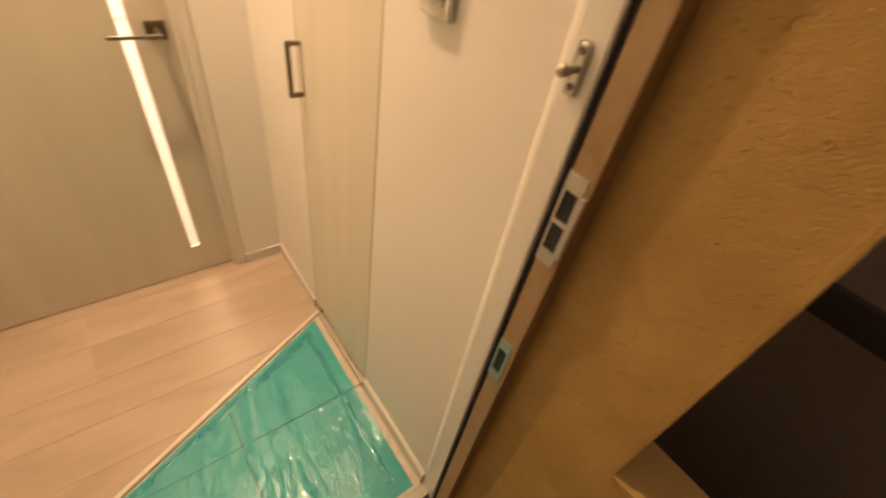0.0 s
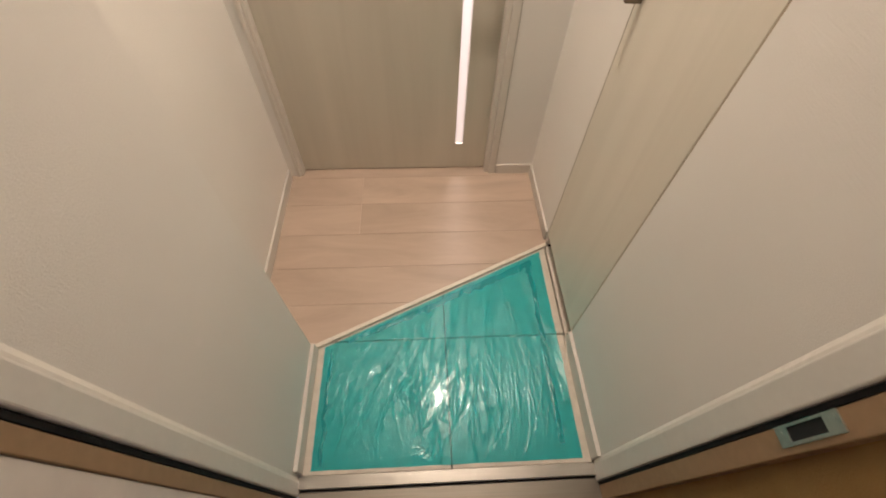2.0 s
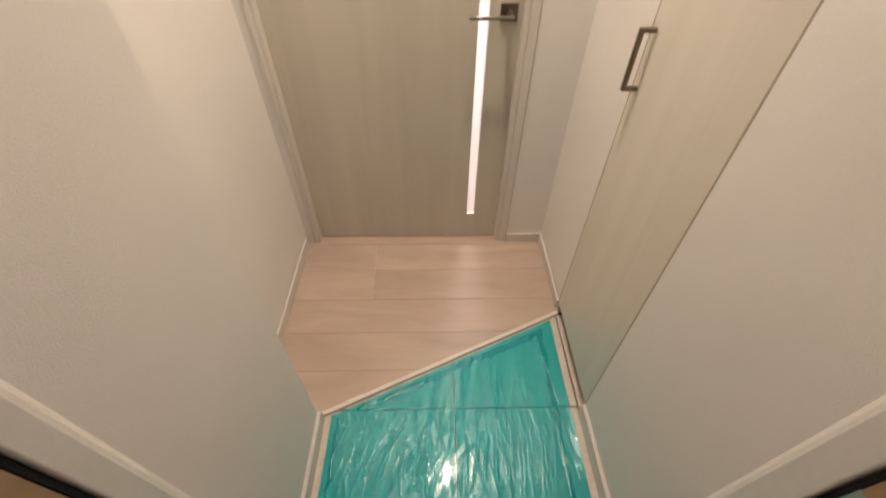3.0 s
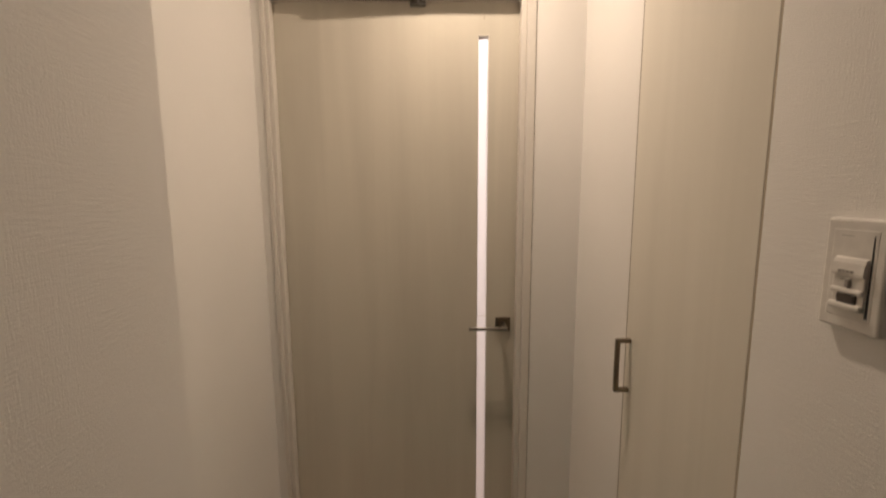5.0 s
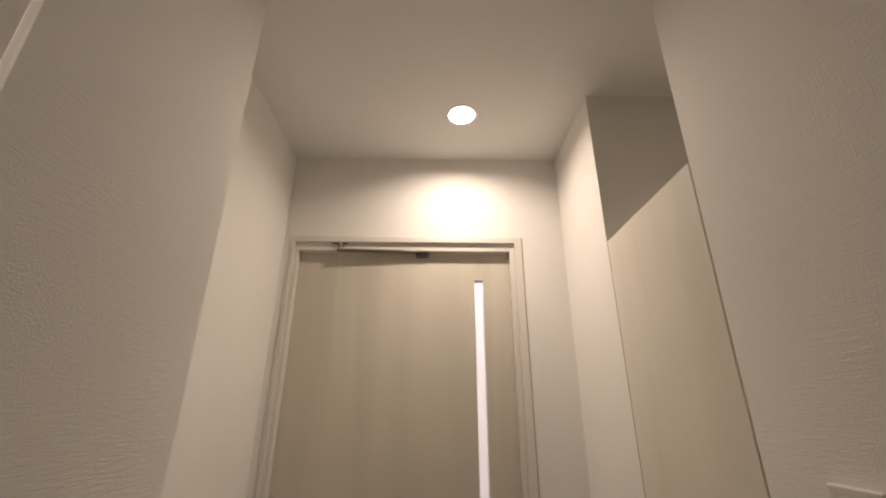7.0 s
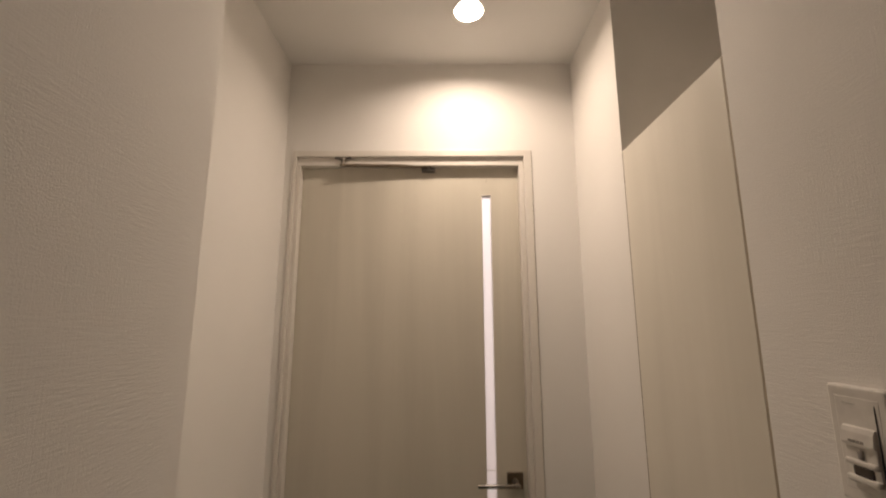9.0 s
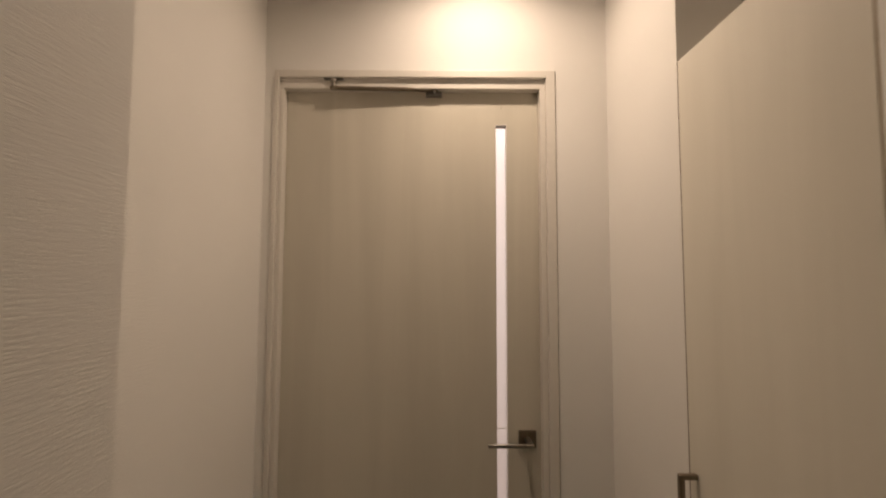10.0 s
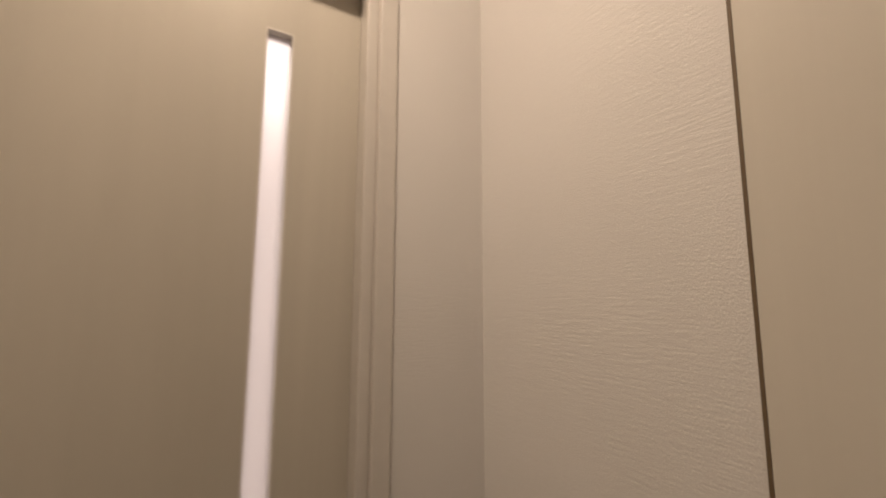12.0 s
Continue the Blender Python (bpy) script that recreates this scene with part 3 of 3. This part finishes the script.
# ---- hall downlight ----
lamp = thing("downlight", (LAMP[0], LAMP[1], CEIL), "round recessed ceiling downlight, switched on", "ceiling light")
part("can", lathe([(RIM, CEIL), (RIM - 0.004, CEIL + 0.034), (0.0005, CEIL + 0.035)], LAMP), REFLECTOR, lamp, smooth=False)
part("trim_ring", lathe([(RIM - 0.001, CEIL + 0.002), (RIM, CEIL - 0.002), (RIM + 0.006, CEIL - 0.002), (RIM + 0.007, CEIL)], LAMP), REFLECTOR, lamp, "thin white ring")
part("diffuser", lathe([(RIM - 0.006, CEIL + 0.030), (0.0005, CEIL + 0.030)], LAMP), DIFFUSER, lamp, "bright glowing lens")

# ---- room behind the inner door ----
structure("floor_room", boxes((-0.6, 2.2, 0.10, 1.9, -0.05, 0.0)), plain("room_oak_floor", (0.60, 0.46, 0.38), 0.4, scale=12), "pale oak floor of the room behind", "floor")
structure("ceiling_room", boxes((-0.6, 2.2, 0.10, 1.9, 2.395, 2.45)), ROOM_PAPER, "white ceiling of the room behind", "ceiling")
structure("wall_room_back", boxes((-0.6, 2.2, 1.9, 2.0, -0.05, 2.45)), ROOM_PAPER, "plain white wall of the room behind", "wall")
structure("wall_room_side", boxes((-0.7, -0.6, 0.10, 2.0, -0.05, 2.45), (2.2, 2.3, 0.10, 2.0, -0.05, 2.45)), ROOM_PAPER, "plain white side walls of the room behind", "wall")
structure("wall_room_front", boxes((-0.7, XL - 0.1, 0.03, 0.10, -0.05, 2.45), (XR + 0.1, 2.3, 0.11, 0.16, -0.05, 2.45)), ROOM_PAPER, "plain white wall beside the inner door", "wall")

# ---- entrance frame ----
frame_2 = thing("entrance_door_frame", (0.59, -1.21, TILE_Z), "steel entrance frame, cream inside and brown outside", "door frame", kind="structure")
HEAD = 2.08


def entrance_jamb(face, side, inner, seal, rim, end):
    """side +1: at the right, -1: at the left. face: plane of the cream part; then where it begins, the seal, the brown part and its end."""
    span = lambda p, q: (min(p, q), max(p, q))
    deep = face + side * 0.12
    cream = box(bmesh.new(), *span(face, deep), seal + 0.0005, inner, -0.03, HEAD, 0.004, 3)
    rubber = box(bmesh.new(), *span(face + side * 0.005, deep), rim, seal, -0.03, HEAD, 0.001)
    brown = box(bmesh.new(), *span(face + side * 0.006, deep), end, rim - 0.0005, -0.03, HEAD, 0.002)
    part("inner_jamb", cream, CREAM_STEEL, frame_2, "cream painted steel jamb")
    part("gasket", rubber, RUBBER, frame_2, "black rubber seal")
    part("outer_jamb", brown, BROWN_STEEL, frame_2, "brown painted steel jamb")
    # added chamfer, sloped so the jamb's edge catches the downlight
    bead = prism(bmesh.new(), [(face + side * 0.0003, inner - 0.0042), (face + side * 0.0022, inner + 0.0035), (face + side * 0.0062, inner + 0.0105),
                               (face + side * 0.02, inner - 0.0042)], TILE_Z, HEAD)
    part("jamb_edge_slope", bead, JAMB_EDGE, frame_2, "sloping cream jamb edge beside the wallpaper, angled to catch the downlight")


FR, FL = XR - 0.006, XN + 0.006
YF_L = -1.1755
entrance_jamb(FR, 1, YF, -1.211, -1.219, YO)
entrance_jamb(FL, -1, YF_L, -1.2125, -1.2205, -1.2455)
part("head", boxes((FL, FR, YO, YF, HEAD, HEAD + 0.06)), CREAM_STEEL, frame_2)
structure("wall_over_entrance", boxes((XL - 0.1, XR + 0.42, YO - 0.02, YF, HEAD + 0.06, CEIL)), PAPER, "plain white wall over the entrance", "wall")

jx = FR + 0.006


def strike(z0, z1, y0, y1, holes, mat, label):
    """A lock plate let into the jamb, with screw heads and near-black sheets shading its slots."""
    ob = thing("strike_plate", (jx, (y0 + y1) / 2, z0), label, "strike plate")
    t = 0.0022
    sy0, sy1 = y0 + 0.0042, y1 - 0.0035
    ys = [y0, sy0, sy1, y1]
    zs = [z0] + [z for h in holes for z in h] + [z1]
    bm = bmesh.new()
    for x in (jx - t, jx):
        grid = [[bm.verts.new((x, y, z)) for y in ys] for z in zs]
        for r in range(len(zs) - 1):
            for c in range(3):
                if not (c == 1 and r % 2 == 1):
                    bm.faces.new((grid[r][c], grid[r][c + 1], grid[r + 1][c + 1], grid[r + 1][c]))
    loops = [e for e in bm.edges if e.is_boundary and e.verts[0].co.x < jx - t / 2]
    sides = bmesh.ops.extrude_edge_only(bm, edges=loops)["geom"]
    for v in sides:
        if isinstance(v, bmesh.types.BMVert):
            v.co.x = jx
    bmesh.ops.remove_doubles(bm, verts=bm.verts[:], dist=1e-5)
    bmesh.ops.recalc_face_normals(bm, faces=bm.faces[:])
    part("plate", bm, mat, ob)
    # a dark sheet in each opening stands for the shade of its depth
    for lo, hi in holes:
        part("slot", boxes((jx - 0.0006, jx - 0.0001, sy0, sy1, lo, hi)), HOLLOW_SHADE, ob, "near-black sheet for the shade in the opening")
    for z in (z0 + 0.008, z1 - 0.008):
        part("screw", tube(bmesh.new(), (jx - t - 0.0008, (y0 + y1) / 2 + 0.004, z), (jx - t, (y0 + y1) / 2 + 0.004, z), 0.003, 12), ZINC, ob)
    return ob


plate = strike(1.017, 1.158, -1.2480, -1.2200, [(1.040, 1.082), (1.089, 1.132)], ZINC, "grey zinc double strike plate in the brown jamb")
bm = bmesh.new()
box(bm, jx - 0.006, jx + 0.001, -1.2560, -1.2475, 1.038, 1.136, 0.002)
part("lip", bm, ZINC, plate, "bent guide lip")
strike(0.719, 0.826, -1.2460, -1.2200, [(0.739, 0.802)], ZINC, "small grey zinc strike plate in the brown jamb")

stud = thing("door_guard_catch", (FR, -1.1865, 1.254), "nickel door guard catch with a ball stud", "door guard")
bm = box(bmesh.new(), FR - 0.005, FR, -1.194, -1.179, 1.232, 1.288, 0.0045, 3)
part("base_plate", bm, ZINC, stud)
bm = tube(bmesh.new(), (FR - 0.004, -1.1865, 1.260), (FR - 0.022, -1.1845, 1.260), 0.0045, 16)
bmesh.ops.create_uvsphere(bm, u_segments=20, v_segments=12, radius=0.0075, matrix=Matrix.Translation((FR - 0.024, -1.1845, 1.260)))
part("ball_stud", bm, ZINC, stud, "polished ball stud", True)
for z in (1.242, 1.278):
    part("screw", tube(bmesh.new(), (FR - 0.0062, -1.1865, z), (FR - 0.0045, -1.1865, z), 0.0042, 16), LENS, stud, "dark screw")

# stainless sill in two steps
sill = thing("threshold", (0.59, -1.2, -0.03), "stainless steel threshold in two steps, the lower one darker", "threshold", kind="structure")
part("upper_sill", box(bmesh.new(), FL - 0.004, FR + 0.004, -1.196, -1.1625, -0.05, -0.0065, 0.002), STEEL, sill)
part("sill_gasket", boxes((FL, FR, -1.201, -1.1965, -0.05, -0.020)), RUBBER, sill, "black rubber strip")
# lower step darker and rougher than the upper one
part("lower_sill", box(bmesh.new(), FL - 0.002, FR + 0.010, -1.258, -1.2015, -0.06, -0.020, 0.002), LOWER_STEEL, sill, "darker, duller lower step")

# ---- outside the entrance ----
OX = 1.049
structure("ground", boxes((-0.8, 2.2, -3.2, YO + 0.005, -0.10, -0.034)), CONCRETE, "dark brown corridor floor outside", "floor")
NY, NZ = -1.461, 0.745
structure("wall_alcove_east", boxes((OX, OX + 0.10, NY, YO, -0.05, 2.6), (OX, OX + 0.10, -3.2, NY, -0.05, NZ)), OCHRE, "rough ochre stucco alcove wall with an opening", "wall")
bm = boxes((OX - 0.004, OX + 0.10, NY - 0.010, NY - 0.0005, NZ + 0.0005, 2.5), bevel=0.001)
structure("trim_opening_side", bm, OCHRE, "ochre painted bead along the opening", "trim")
bm = boxes((OX - 0.004, OX + 0.10, -3.2, NY - 0.0105, NZ + 0.0005, NZ + 0.010), bevel=0.001)
structure("trim_opening_sill", bm, OCHRE, "ochre painted bead along the opening", "trim")
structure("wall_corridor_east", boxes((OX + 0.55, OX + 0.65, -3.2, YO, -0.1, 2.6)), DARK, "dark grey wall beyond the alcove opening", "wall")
structure("trim_corridor_band", boxes((OX + 0.53, OX + 0.5495, -3.2, -1.3, 0.86, 0.93)), BAND, "dark band on the corridor wall", "trim")
structure("wall_corridor_south", boxes((-0.8, 2.2, -3.3, -3.2, -0.1, 2.6)), DARK, "dark corridor wall behind", "wall")
structure("wall_corridor_west", boxes((-0.9, -0.8, -3.3, YO, -0.1, 2.6)), DARK, "dark corridor wall beyond the open door", "wall")
structure("wall_outer_west", boxes((-0.8, FL - 0.12, -1.244, YF - 0.01, -0.05, 2.6)), OCHRE, "ochre stucco wall beside the entrance", "wall")
structure("wall_outer_east", boxes((FR + 0.12, 2.2, YO + 0.002, YF - 0.01, -0.05, 2.6)), OCHRE, "ochre stucco wall beside the entrance", "wall")
# unseen; stops at the alcove wall so the world fill gets in
structure("ceiling_corridor", boxes((-0.9, OX + 0.10, -3.3, -1.29, 2.6, 2.7)), DARK, "dark unseen corridor ceiling, left open beyond the alcove wall", "ceiling")
door_2 = thing("door_2", (0.14, -1.70, -0.03), "pale pinkish entrance door standing wide open", "door", kind="structure")
part("leaf", box(bmesh.new(), 0.126, 0.168, -2.10, -1.2463, -0.015, 2.06, 0.001), DOOR_SHEET, door_2)
